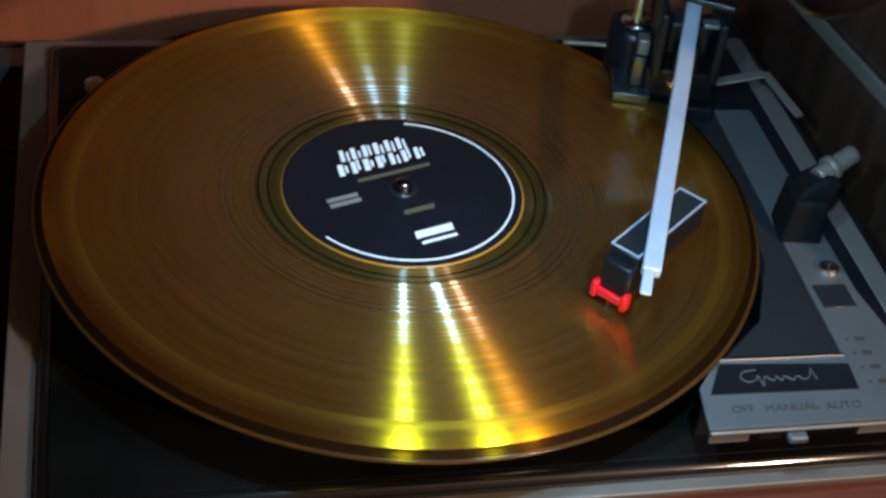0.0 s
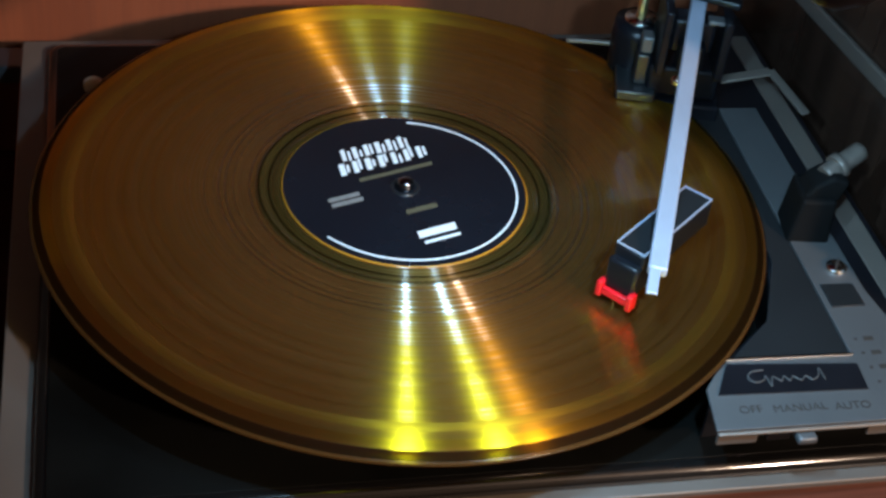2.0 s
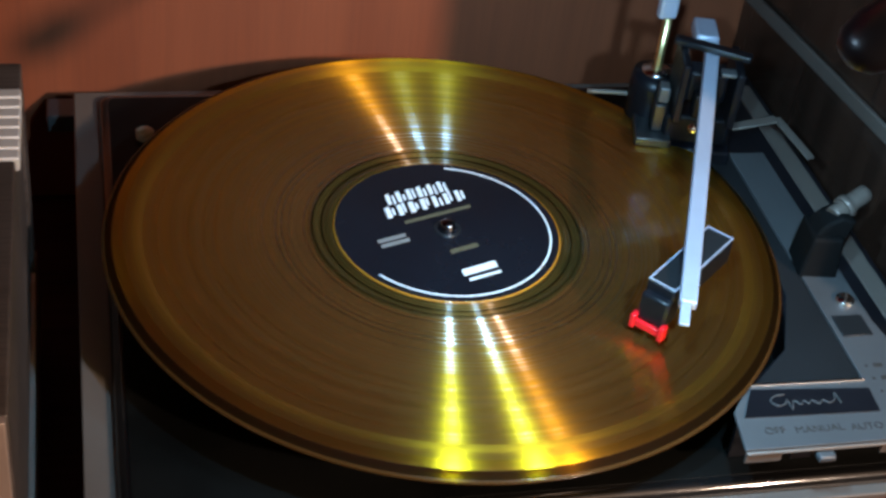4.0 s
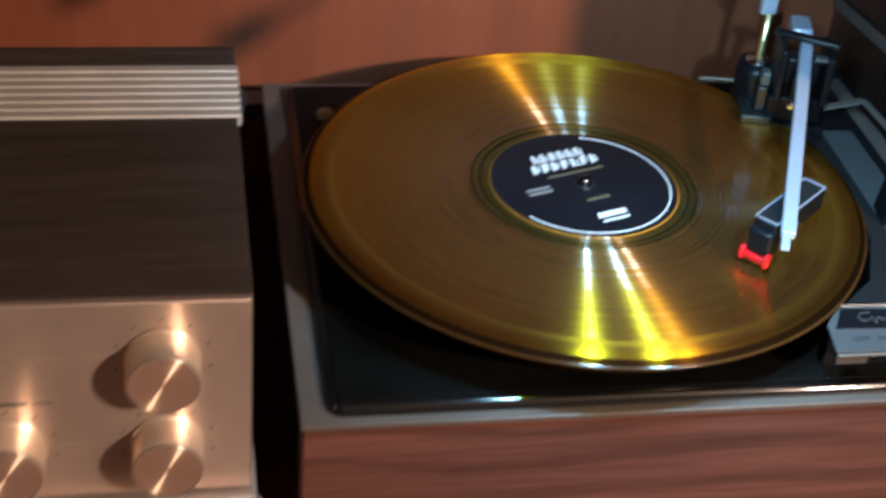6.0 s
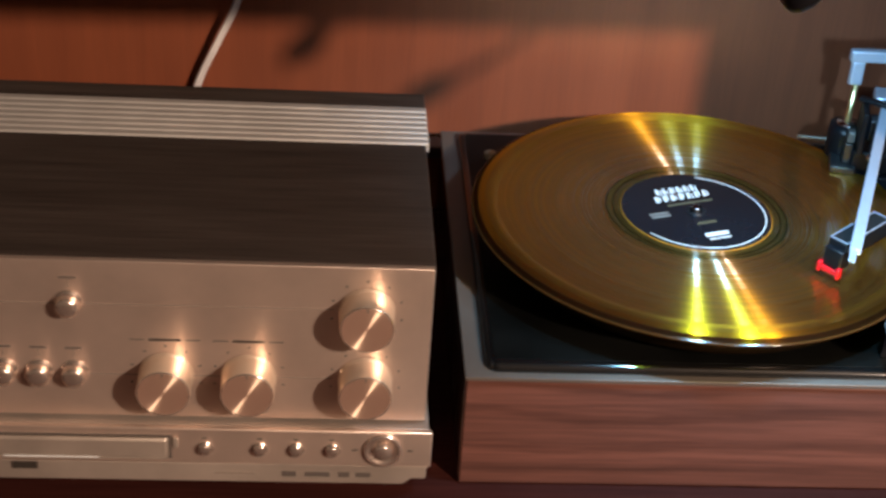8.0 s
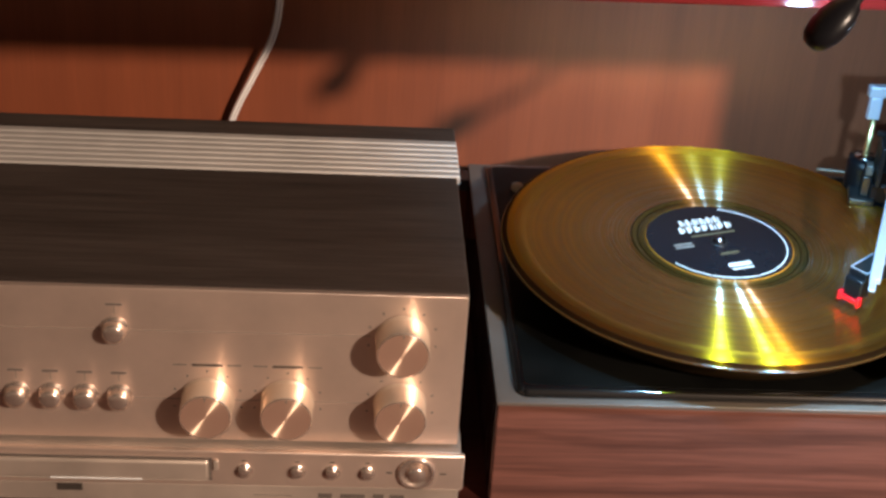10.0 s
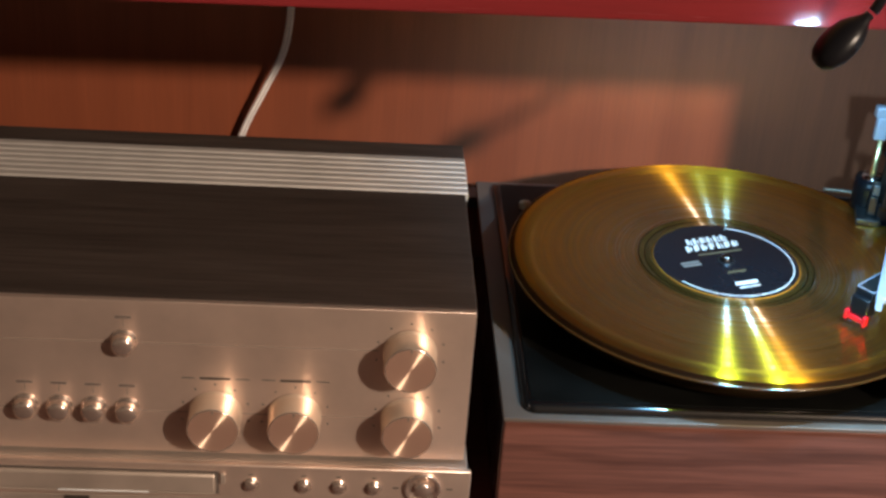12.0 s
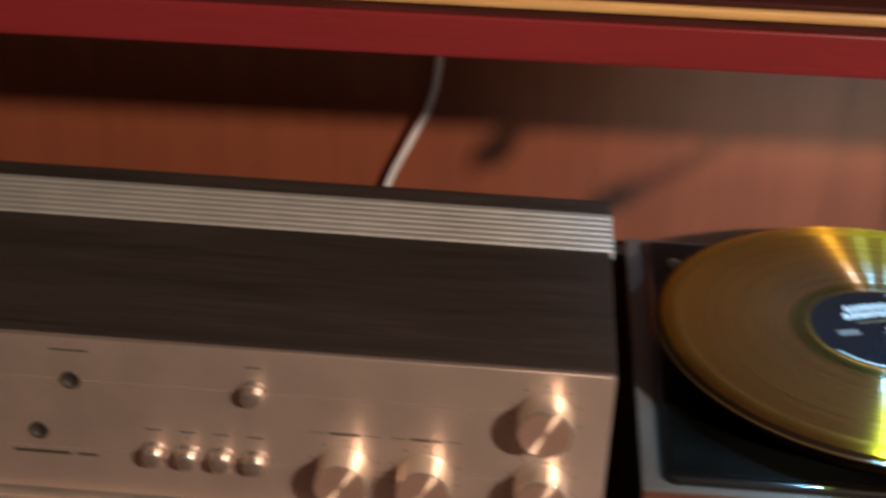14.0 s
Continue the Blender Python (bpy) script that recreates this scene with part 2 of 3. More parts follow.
for m in (DARKENED_AMBER, RIM_LINE):
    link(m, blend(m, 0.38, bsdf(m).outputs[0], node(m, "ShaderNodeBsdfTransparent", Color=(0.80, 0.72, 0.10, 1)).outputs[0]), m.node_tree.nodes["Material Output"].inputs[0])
EDGE_AMBER = worn("amber_edge", (0.36, 0.15, 0.014), 0.2, 0.1, 40, grain=0.01)
PLATTER = worn("dark_platter_rim", (0.05, 0.03, 0.012), 0.3, 0.15, 40, metal=0.5)


# mesh helpers
def part(name, bm, mat, parent=None, label="", at=None):
    me = bpy.data.meshes.new(name)
    bm.to_mesh(me)
    bm.free()
    me.materials.append(mat)
    ob = new(name, me)
    if at is not None:
        ob.matrix_basis = at
    if parent:
        ob.parent = parent
    if label:
        ob["label"] = label
    return ob


def thing(name, label, category, group="", at=None):
    ob = new(name)
    ob.empty_display_size = 0.02
    if at is not None:
        ob.matrix_basis = at
    return tagged(ob, label, category, group)


def setting(name, bm, mat, label, category):
    return tagged(part(name, bm, mat), label, category, kind="structure")


def block(x0, x1, y0, y1, z0, z1, bevel=0.0, seg=2):
    bm = bmesh.new()
    bmesh.ops.create_cube(bm, size=1)
    for v in bm.verts:
        v.co = ((x0 + x1) / 2 + v.co.x * (x1 - x0), (y0 + y1) / 2 + v.co.y * (y1 - y0), (z0 + z1) / 2 + v.co.z * (z1 - z0))
    if bevel:
        bmesh.ops.bevel(bm, geom=list(bm.edges), offset=bevel, segments=seg, profile=0.5, affect="EDGES")
        for f in bm.faces:
            f.smooth = len(f.verts) == 4 and f.calc_area() < bevel * max(x1 - x0, y1 - y0, z1 - z0) * 1.2
    return bm


def rounded_slab(x0, x1, y0, y1, z0, z1, corner, roll, cuts=8, seg=6):
    """A plate with round corners in plan and a rolled upper edge."""
    bm = bmesh.new()

    def ring(inset, z):
        out = []
        for cx, cy, a0 in ((x1 - corner, y1 - corner, 0), (x0 + corner, y1 - corner, 90), (x0 + corner, y0 + corner, 180), (x1 - corner, y0 + corner, 270)):
            for k in range(cuts + 1):
                a = radians(a0 + 90 * k / cuts)
                out.append(bm.verts.new((cx + (corner - inset) * math.cos(a), cy + (corner - inset) * math.sin(a), z)))
        return out

    rings = [ring(0, z0)]
    for k in range(seg + 1):
        a = radians(90 * k / seg)
        rings.append(ring(roll * (1 - math.cos(a)), z1 - roll + roll * math.sin(a)))
    for low, top in zip(rings, rings[1:]):
        for i in range(len(low)):
            j = (i + 1) % len(low)
            bm.faces.new((low[i], low[j], top[j], top[i])).smooth = True
    bm.faces.new(rings[-1]).smooth = True
    bm.faces.new(rings[0][::-1])
    bmesh.ops.recalc_face_normals(bm, faces=bm.faces)
    return bm


def lathe(profile, steps=48, smooth=True):
    """Turned about z from pairs of radius and height, bottom to top."""
    bm = bmesh.new()
    rings = []
    for r, z in profile:
        if r < 1e-6:
            rings.append([bm.verts.new((0, 0, z))])
        else:
            rings.append([bm.verts.new((r * math.cos(2 * math.pi * i / steps), r * math.sin(2 * math.pi * i / steps), z)) for i in range(steps)])
    for a, b in zip(rings, rings[1:]):
        for i in range(steps):
            j = (i + 1) % steps
            loop = [a[0], b[j], b[i]] if len(a) == 1 else [a[i], a[j], b[0]] if len(b) == 1 else [a[i], a[j], b[j], b[i]]
            if len(a) == 1 and len(b) == 1:
                continue
            f = bm.faces.new(loop)
            f.smooth = smooth
    bmesh.ops.recalc_face_normals(bm, faces=bm.faces)
    return bm


def sharp(ob, degrees=35):
    """Smooth shading that keeps hard edges."""
    me = ob.data
    bm = bmesh.new()
    bm.from_mesh(me)
    for e in bm.edges:
        e.smooth = not (len(e.link_faces) == 2 and e.calc_face_angle(0) > radians(degrees))
    bm.to_mesh(me)
    bm.free()
    return ob


def prism(outline, z0, z1, bevel=0.0):
    """A plate cut to an outline of (x, y), from z0 to z1."""
    bm = bmesh.new()
    low = [bm.verts.new((x, y, z0)) for x, y in outline]
    top = [bm.verts.new((x, y, z1)) for x, y in outline]
    n = len(outline)
    bm.faces.new(low[::-1])
    bm.faces.new(top)
    for i in range(n):
        bm.faces.new((low[i], low[(i + 1) % n], top[(i + 1) % n], top[i]))
    bmesh.ops.recalc_face_normals(bm, faces=bm.faces)
    if bevel:
        bmesh.ops.bevel(bm, geom=list(bm.edges), offset=bevel, segments=2, profile=0.5, affect="EDGES")
    return bm


def tube(points, radius, steps=10, cuts=10):
    """A round bar along a smooth line through the points."""
    pts = [Vector(p) for p in points]
    line = []
    for i in range(len(pts) - 1):
        p0, p1, p2, p3 = pts[max(i - 1, 0)], pts[i], pts[i + 1], pts[min(i + 2, len(pts) - 1)]
        for k in range(cuts):
            t = k / cuts
            line.append(0.5 * ((2 * p1) + (p2 - p0) * t + (2 * p0 - 5 * p1 + 4 * p2 - p3) * t * t + (3 * p1 - p0 - 3 * p2 + p3) * t ** 3))
    line.append(pts[-1])
    bm = bmesh.new()
    rings, side = [], None
    for i, p in enumerate(line):
        way = (line[min(i + 1, len(line) - 1)] - line[max(i - 1, 0)]).normalized()
        if side is None:
            side = way.orthogonal().normalized()
        side = (side - way * side.dot(way)).normalized()
        up = way.cross(side)
        rings.append([bm.verts.new(p + radius * (math.cos(2 * math.pi * k / steps) * side + math.sin(2 * math.pi * k / steps) * up)) for k in range(steps)])
    for a, b in zip(rings, rings[1:]):
        for k in range(steps):
            f = bm.faces.new((a[k], a[(k + 1) % steps], b[(k + 1) % steps], b[k]))
            f.smooth = True
    bm.faces.new(rings[0][::-1])
    bm.faces.new(rings[-1])
    bmesh.ops.recalc_face_normals(bm, faces=bm.faces)
    return bm


def moved(bm, m):
    bmesh.ops.transform(bm, matrix=m, verts=bm.verts)
    return bm


def joined(*bms):
    out = bmesh.new()
    for b in bms:
        me = bpy.data.meshes.new("piece")
        b.to_mesh(me)
        b.free()
        out.from_mesh(me)
        bpy.data.meshes.remove(me)
    return out


def ring_band(r0, r1, a0, a1, z, thick, steps=96):
    """A flat arc of ink on a disc, angles in degrees."""
    bm = bmesh.new()
    cols = []
    for i in range(steps + 1):
        a = radians(a0 + (a1 - a0) * i / steps)
        c, s = math.cos(a), math.sin(a)
        cols.append([bm.verts.new((r * c, r * s, h)) for r, h in ((r0, z), (r1, z), (r1, z + thick), (r0, z + thick))])
    for a, b in zip(cols, cols[1:]):
        for k in range(4):
            bm.faces.new((a[k], a[(k + 1) % 4], b[(k + 1) % 4], b[k]))
    bmesh.ops.recalc_face_normals(bm, faces=bm.faces)
    return bm


def lettering(name, words, size, m, mat, parent):
    cu = bpy.data.curves.new(name, "FONT")
    cu.body, cu.size, cu.extrude = words, size, 0.0001
    cu.align_x, cu.align_y = "CENTER", "CENTER"
    cu.materials.append(mat)
    ob = new(name, cu)
    ob.matrix_basis = m
    ob.parent = parent
    return ob


TABLE = -0.118
SHELF_FRONT, SHELF_LOW, SHELF_TOP = -0.142, 0.2255, 0.2475
WALL = 0.200
SIDE = 0.218

# room
setting("floor", block(-2.2, 2.6, -3.2, 0.6, -0.93, -0.88), CARPET, "dark carpeted floor of the room", "floor")
setting("ceiling", block(-2.2, 2.6, -3.2, 0.6, 1.62, 1.67), PLASTER, "plain plaster ceiling", "ceiling")
setting("wall_north", block(-2.2, 2.6, 0.5, 0.6, -0.88, 1.62), PLASTER, "plain wall behind the shelf unit", "wall")
setting("wall_south", block(-2.2, 2.6, -3.2, -3.1, -0.88, 1.62), PLASTER, "plain plaster wall of the room", "wall")
setting("wall_west", block(-2.2, -2.1, -3.1, 0.5, -0.88, 1.62), PLASTER, "plain plaster wall of the room", "wall")
setting("wall_east", block(2.5, 2.6, -3.1, 0.5, -0.88, 1.62), PLASTER, "plain plaster wall of the room", "wall")

# shelf unit
unit = thing("shelf_unit", "red-brown lacquered wooden shelf unit holding the hi-fi", "shelf unit")
part("back_panel", block(-1.0, SIDE + 0.02, WALL, WALL + 0.012, TABLE - 0.03, 0.60), WALL_WOOD, unit, "mahogany veneered back panel")
part("side_panel", block(SIDE, SIDE + 0.02, SHELF_FRONT + 0.001, WALL - 0.001, TABLE, SHELF_LOW - 0.0005, 0.001), SIDE_WOOD, unit, "dark glossy upright side panel")
part("side_panel", block(-1.02, -1.0, SHELF_FRONT, WALL, TABLE, SHELF_LOW), SIDE_WOOD, unit)
part("shelf", prism([(-1.02, SHELF_FRONT - 0.031), (SIDE + 0.4, SHELF_FRONT + 0.018), (SIDE + 0.4, WALL - 0.0005), (-1.02, WALL - 0.0005)], SHELF_LOW, SHELF_TOP, 0.0012), SHELF_RED, unit, "glossy red lacquered shelf board")
part("shelf_groove", prism([(-1.02, SHELF_FRONT - 0.028), (SIDE + 0.4, SHELF_FRONT + 0.021), (SIDE + 0.4, WALL - 0.001), (-1.02, WALL - 0.001)], SHELF_TOP + 0.0001, SHELF_TOP + 0.0055), TABLE_WOOD, unit)
# Added strip that carries the painted highlight along the shelf edge.
part("shelf_lit_edge", prism([(-1.02, SHELF_FRONT - 0.034), (SIDE + 0.4, SHELF_FRONT + 0.015), (SIDE + 0.4, WALL - 0.0005), (-1.02, WALL - 0.0005)], SHELF_TOP + 0.0056, SHELF_TOP + 0.0115, 0.002), LIT_EDGE, unit, "shelf edge strip coloured pale gold for the lamp's highlight")
part("shelf_cap", prism([(-1.02, SHELF_FRONT - 0.032), (SIDE + 0.4, SHELF_FRONT + 0.017), (SIDE + 0.4, WALL - 0.0005), (-1.02, WALL - 0.0005)], SHELF_TOP + 0.0116, SHELF_TOP + 0.0150, 0.001), TABLE_WOOD, unit)
part("base_board", block(-1.02, SIDE + 0.4, -0.52, WALL + 0.03, TABLE - 0.03, TABLE, 0.003), TABLE_WOOD, unit, "red-brown wooden base board")
part("plinth_base", block(-1.0, SIDE + 0.38, -0.48, WALL, -0.88, TABLE - 0.0305), TABLE_WOOD, unit)
part("rail", joined(moved(block(-0.003, 0, -0.105, 0.105, -0.004, 0.004, 0.001), pose(SIDE - 0.0005, 0.09, 0.024, -6, 0, 0))), TRIM, unit, "dull grey metal rail")

# turntable
DECK = -0.030
X0, X1, Y0, Y1 = -0.160, 0.212, -0.1415, 0.176
TRIM_Z = -0.0355
tt = thing("turntable", "vintage black turntable with walnut plinth on the base board", "turntable")
part("plinth", block(X0, X1, Y0 + 0.0105, Y1, TABLE + 0.0005, TRIM_Z - 0.003, 0.001), SIDE_WOOD, tt, "dark wooden plinth box")
part("plinth_front", block(X0, X1, Y0, Y0 + 0.0100, TABLE + 0.0005, TRIM_Z - 0.003, 0.0012), WALNUT, tt, "walnut veneered plinth front")
part("trim_frame", block(X0 - 0.001, X1 + 0.001, Y0 - 0.001, Y1 + 0.001, TRIM_Z - 0.003, TRIM_Z, 0.0007), TRIM, tt, "dull grey metal trim")
part("deck", rounded_slab(X0 + 0.0115, X1 - 0.0103, Y0 + 0.0045, Y1 - 0.0084, TRIM_Z, DECK, 0.0080, 0.0050), BLACK_GLOSS, tt, "glossy black deck with a rolled edge")
part("deck_plate", rounded_slab(X0 + 0.0165, X1 - 0.0160, Y0 + 0.0105, Y1 - 0.0140, DECK - 0.002, DECK + 0.0003, 0.0045, 0.0002), SATIN_BLACK, tt, "satin black top plate")
platter = part("platter", lathe([(0, DECK + 0.001), (0.118, DECK + 0.001), (0.1290, DECK + 0.006), (0.1335, -0.013), (0.1335, -0.0066), (0.129, -0.0062), (0, -0.0062)], 128), PLATTER, tt, "dark platter with a rubber mat")
part("platter_rim", lathe([(0.1336, -0.0125), (0.1362, -0.0120), (0.1375, -0.0095), (0.1362, -0.0068), (0.1336, -0.0064)], 128), CHROME, platter, "bright metal platter rim")
part("mat", lathe([(0, -0.0061), (0.1280, -0.0061), (0.1285, -0.0038), (0.1270, -0.0032), (0, -0.0032)], 96), BLACK_RUBBER, platter, "ribbed dark rubber mat")
part("hinge_bracket", block(-0.1755, -0.1590, 0.1764, 0.1950, -0.0600, -0.0500, 0.001), PLATE_GREY, tt, "small grey metal hinge bracket")
part("spindle", lathe([(0.0036, -0.004), (0.0036, 0.0030), (0.0030, 0.0044), (0.0015, 0.0052), (0, 0.0054)], 24), DARK_CHROME, tt, "chrome spindle")
part("transport_screw", lathe([(0.0045, DECK), (0.0045, DECK + 0.004), (0.0035, DECK + 0.005), (0, DECK + 0.005)], 20), IVORY, tt, "ivory screw head", pose(-0.1265, 0.1245, 0))

# record
record = thing("vinyl_record", "translucent amber vinyl record with a black label on the platter", "record", at=Matrix.Translation((0, -0.15, 0)) @ pose(0, 0, 0, 0.38) @ Matrix.Translation((0, 0.15, 0)))
disc = [(0.0, -0.0030), (0.1460, -0.0030), (0.1492, -0.0040), (0.1502, -0.0040), (0.1506, -0.0035), (0.1502, -0.0029), (0.1492, -0.0026), (0.1480, -0.0015), (0.1462, -0.0006), (0.1440, -0.0001), (0.1410, 0.0003), (0.1380, 0.0004), (0.1362, 0.0003), (0.1350, 0.0001), (0.1338, -0.0003),
        (0.1330, -0.0005), (0.0640, -0.0005), (0.0610, -0.0007), (0.0604, -0.0002), (0.0590, -0.0002), (0.0580, -0.0008), (0.0545, -0.0008), (0.0535, -0.0002), (0.0518, -0.0002), (0.0508, -0.0008), (0.0, -0.0008)]
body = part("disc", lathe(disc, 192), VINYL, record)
for extra in (RIM_VINYL, GLOW_VINYL, RUNOUT, DARKENED_AMBER, RIM_LINE):
    body.data.materials.append(extra)
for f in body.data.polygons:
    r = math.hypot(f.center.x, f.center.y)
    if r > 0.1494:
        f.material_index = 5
    elif f.center.z > -0.0034:
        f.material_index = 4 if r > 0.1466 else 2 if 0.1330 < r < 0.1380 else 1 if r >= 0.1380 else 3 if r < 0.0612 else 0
label_turn = 18.0
lab = part("label", lathe([(0.0, -0.0009), (0.0502, -0.0009), (0.0502, -0.0002), (0.0, -0.0002)], 96, False), LABEL_BLACK, record, "black paper label with white print", pose(0, 0, 0, 0, 0, label_turn))
part("label_ring", ring_band(0.0462, 0.0470, -158, 62, -0.0002, 0.0002), WHITE_INK, lab)


def slanted(x, y, w, h):
    return prism([(x - w / 2 - h * 0.12, y - h / 2), (x + w / 2 - h * 0.12, y - h / 2), (x + w / 2 + h * 0.12, y + h / 2), (x - w / 2 + h * 0.12, y + h / 2)], -0.0002, 0.0)


random.seed(4)
for row_y, n, w in ((0.0290, 6, 0.0054), (0.0200, 7, 0.0060)):
    for i in range(n):
        x = (i - (n - 1) / 2) * w
        part("title_bar", slanted(x - w * 0.16, row_y, w * random.uniform(0.34, 0.44), 0.0074), WHITE_INK, lab)
        part("title_bar", slanted(x + w * 0.26, row_y + random.choice((-0.0012, 0.0, 0.0012)), w * 0.2, random.uniform(0.0040, 0.0070)), WHITE_INK, lab)
for x, y, w, h, ink in ((-0.0265, 0.0030, 0.0140, 0.0022, GREY_INK), (-0.0265, -0.0005, 0.0140, 0.0022, GREY_INK), (-0.0008, -0.0298, 0.0170, 0.0040, WHITE_INK),
                        (-0.0010, -0.0350, 0.0160, 0.0014, WHITE_INK), (0.0015, 0.0110, 0.0340, 0.0020, DIM_INK), (0.0, -0.0150, 0.0140, 0.0026, DIM_INK)):
    part("credit_bar", slanted(x, y, w, h), ink, lab)
part("label_edge", lathe([(0.0503, -0.0009), (0.0511, -0.0006), (0.0511, -0.0002), (0.0503, 0.0)], 96), EDGE_AMBER, lab)
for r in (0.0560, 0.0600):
    part("runout_groove", ring_band(r - 0.00025, r + 0.00025, 0, 360, -0.0008 if r != 0.0600 else -0.0003, 0.0004), DARKENED_AMBER, record)
part("label_hub", lathe([(0.0062, -0.0002), (0.0060, 0.0002), (0.0048, 0.0002), (0.0046, -0.0002)], 32), SMOKED, lab)

# control plate of the turntable
PZ = -0.005
part("control_base", prism([(0.0955, -0.1215), (0.1985, -0.1215), (0.1985, 0.150), (0.150, 0.150), (0.130, 0.062), (0.150, -0.02), (0.135, -0.08), (0.104, -0.106)], DECK, PZ - 0.0015, 0.0008), BLACK_PLASTIC, tt, "black raised control housing")
part("control_plate", prism([(0.0905, -0.1410), (0.1835, -0.1410), (0.1835, -0.1085), (0.1775, -0.0700), (0.1775, 0.0600), (0.1590, 0.0605), (0.1565, -0.1065), (0.1050, -0.1055), (0.0935, -0.1200)], PZ - 0.0014, PZ, 0.0003), PLATE_GREY, tt, "satin grey control plate")
part("smoked_plate", prism([(0.1085, -0.1050), (0.1560, -0.1060), (0.1585, 0.0605), (0.1380, 0.0610), (0.1500, 0.0), (0.1450, -0.05), (0.130, -0.085)], PZ - 0.0014, PZ - 0.0004, 0.0003), SMOKED, tt, "smoked dark grey plate")
part("brand_plate", prism([(0.0965, -0.1240), (0.1555, -0.1255), (0.1565, -0.1120), (0.1050, -0.1085)], PZ, PZ + 0.0005), BLACK_PLASTIC, tt, "black brand plate with a silver script mark")
part("plate_edge", prism([(0.1085, -0.1052), (0.1568, -0.1062), (0.1568, -0.1072), (0.1060, -0.1062)], PZ - 0.0002, PZ + 0.0005), CHROME, tt)
script = [(0.1180, -0.1128), (0.1130, -0.1135), (0.1108, -0.1165), (0.1130, -0.1190), (0.1165, -0.1180), (0.1180, -0.1160), (0.1185, -0.1215), (0.1205, -0.1165), (0.1230, -0.1190), (0.1250, -0.1168), (0.1265, -0.1190), (0.1285, -0.1170), (0.1310, -0.1192), (0.1335, -0.1172), (0.1355, -0.1192), (0.1385, -0.1175), (0.1400, -0.1135), (0.1405, -0.1195)]
part("script_mark", tube([(x, y, PZ + 0.0007) for x, y in script], 0.00032, 6, 5), SCRIPT_INK, tt)
for word, x in (("OFF", 0.1065), ("MANUAL", 0.1255), ("AUTO", 0.1460)):
    lettering("marking", word, 0.0052, pose(x, -0.1325 - (x - 0.12) * 0.03, PZ + 0.0002), DARK_INK, tt)
part("front_lip", block(0.0915, 0.1070, -0.1412, -0.1398, -0.0125, PZ - 0.0016, 0.0004), TRIM, tt, "dull silver front lip")
part("front_lip", block(0.1500, 0.1835, -0.1412, -0.1398, -0.0125, PZ - 0.0016, 0.0004), TRIM, tt, "dull silver front lip")
part("plate_lip", block(0.0912, 0.1838, -0.1420, -0.1398, -0.0080, PZ - 0.0015, 0.0007), TRIM, tt, "thin rounded silver edge")
part("slot_back", block(0.1065, 0.1505, -0.1340, -0.1325, -0.0140, PZ - 0.0016), BLACK_RUBBER, tt)
part("slot_bridge", block(0.1110, 0.1200, -0.1405, -0.1330, -0.0125, -0.0082, 0.0004), BLACK_PLASTIC, tt)
part("slider_tab", block(0.1215, 0.1290, -0.1450, -0.1330, -0.0118, -0.0085, 0.0010), PLATE_GREY, tt, "grey slider tab")
part("plate_screw", lathe([(0.0045, PZ), (0.0045, PZ + 0.0012), (0.0035, PZ + 0.0020), (0, PZ + 0.0022)], 24), CHROME, tt, "slotted chrome screw", pose(0.1705, -0.0565, 0))
part("screw_slot", block(-0.0038, 0.0038, -0.0004, 0.0004, PZ + 0.0021, PZ + 0.0025), DARK_INK, tt, "", pose(0.1705, -0.0565, 0, 0, 0, 60))
part("switch_window", block(0.1595, 0.1735, -0.0800, -0.0665, PZ, PZ + 0.0006, 0.0002), SMOKED, tt)
for i in range(4):
    part("speed_mark", joined(block(0.1610, 0.1622, -0.0006, 0.0006, PZ, PZ + 0.0002), block(0.1650, 0.1690, -0.0011, 0.0011, PZ, PZ + 0.0002)), DARK_INK, tt, "", pose(0, -0.0985 - 0.0078 * i, 0))
part("selector_rail", block(0.1855, 0.1955, -0.138, 0.125, PZ - 0.003, PZ - 0.001, 0.0005), TRIM, tt, "dull grey side rail")

# tonearm
A0, A1 = Vector((0.1390, 0.0640, 0.0490)), Vector((0.0770, -0.0905, 0.0290))
arm_dir = (A1 - A0).normalized()
arm_m = Matrix.Translation(A0) @ arm_dir.to_track_quat("-Y", "Z").to_matrix().to_4x4()
L = (A1 - A0).length
arm = part("tonearm", joined(moved(block(-0.0036, 0.0036, -L, 0.012, -0.0045, 0.0, 0.0008), arm_m), moved(block(-0.0030, 0.0012, -L - 0.0125, -L + 0.002, -0.0016, -0.0002, 0.0004), arm_m)), ARM_METAL, tt, "flat satin silver tonearm with a finger tab")
# head shell under the arm's end
hm = pose(0.0900, -0.0597, 0.0, 0, 0, 41)
part("headshell", moved(block(-0.0255, 0.0255, -0.0066, 0.0066, 0.0135, 0.0262, 0.0012), hm), BLACK_PLASTIC, arm, "black headshell with a silver rim")
part("headshell_rim", moved(joined(block(-0.0250, 0.0250, -0.0064, -0.0057, 0.0262, 0.0267), block(-0.0250, 0.0250, 0.0057, 0.0064, 0.0262, 0.0267), block(-0.0250, -0.0243, -0.0056, 0.0056, 0.0262, 0.0267), block(0.0243, 0.0250, -0.0056, 0.0056, 0.0262, 0.0267)), hm), ARM_METAL, arm)
part("headshell_top", moved(block(-0.0240, 0.0240, -0.0054, 0.0054, 0.0262, 0.0264), hm), SMOKED, arm)
part("cartridge", moved(block(-0.0290, -0.0170, -0.0066, 0.0066, 0.0075, 0.0215, 0.0015), hm), BLACK_PLASTIC, arm)
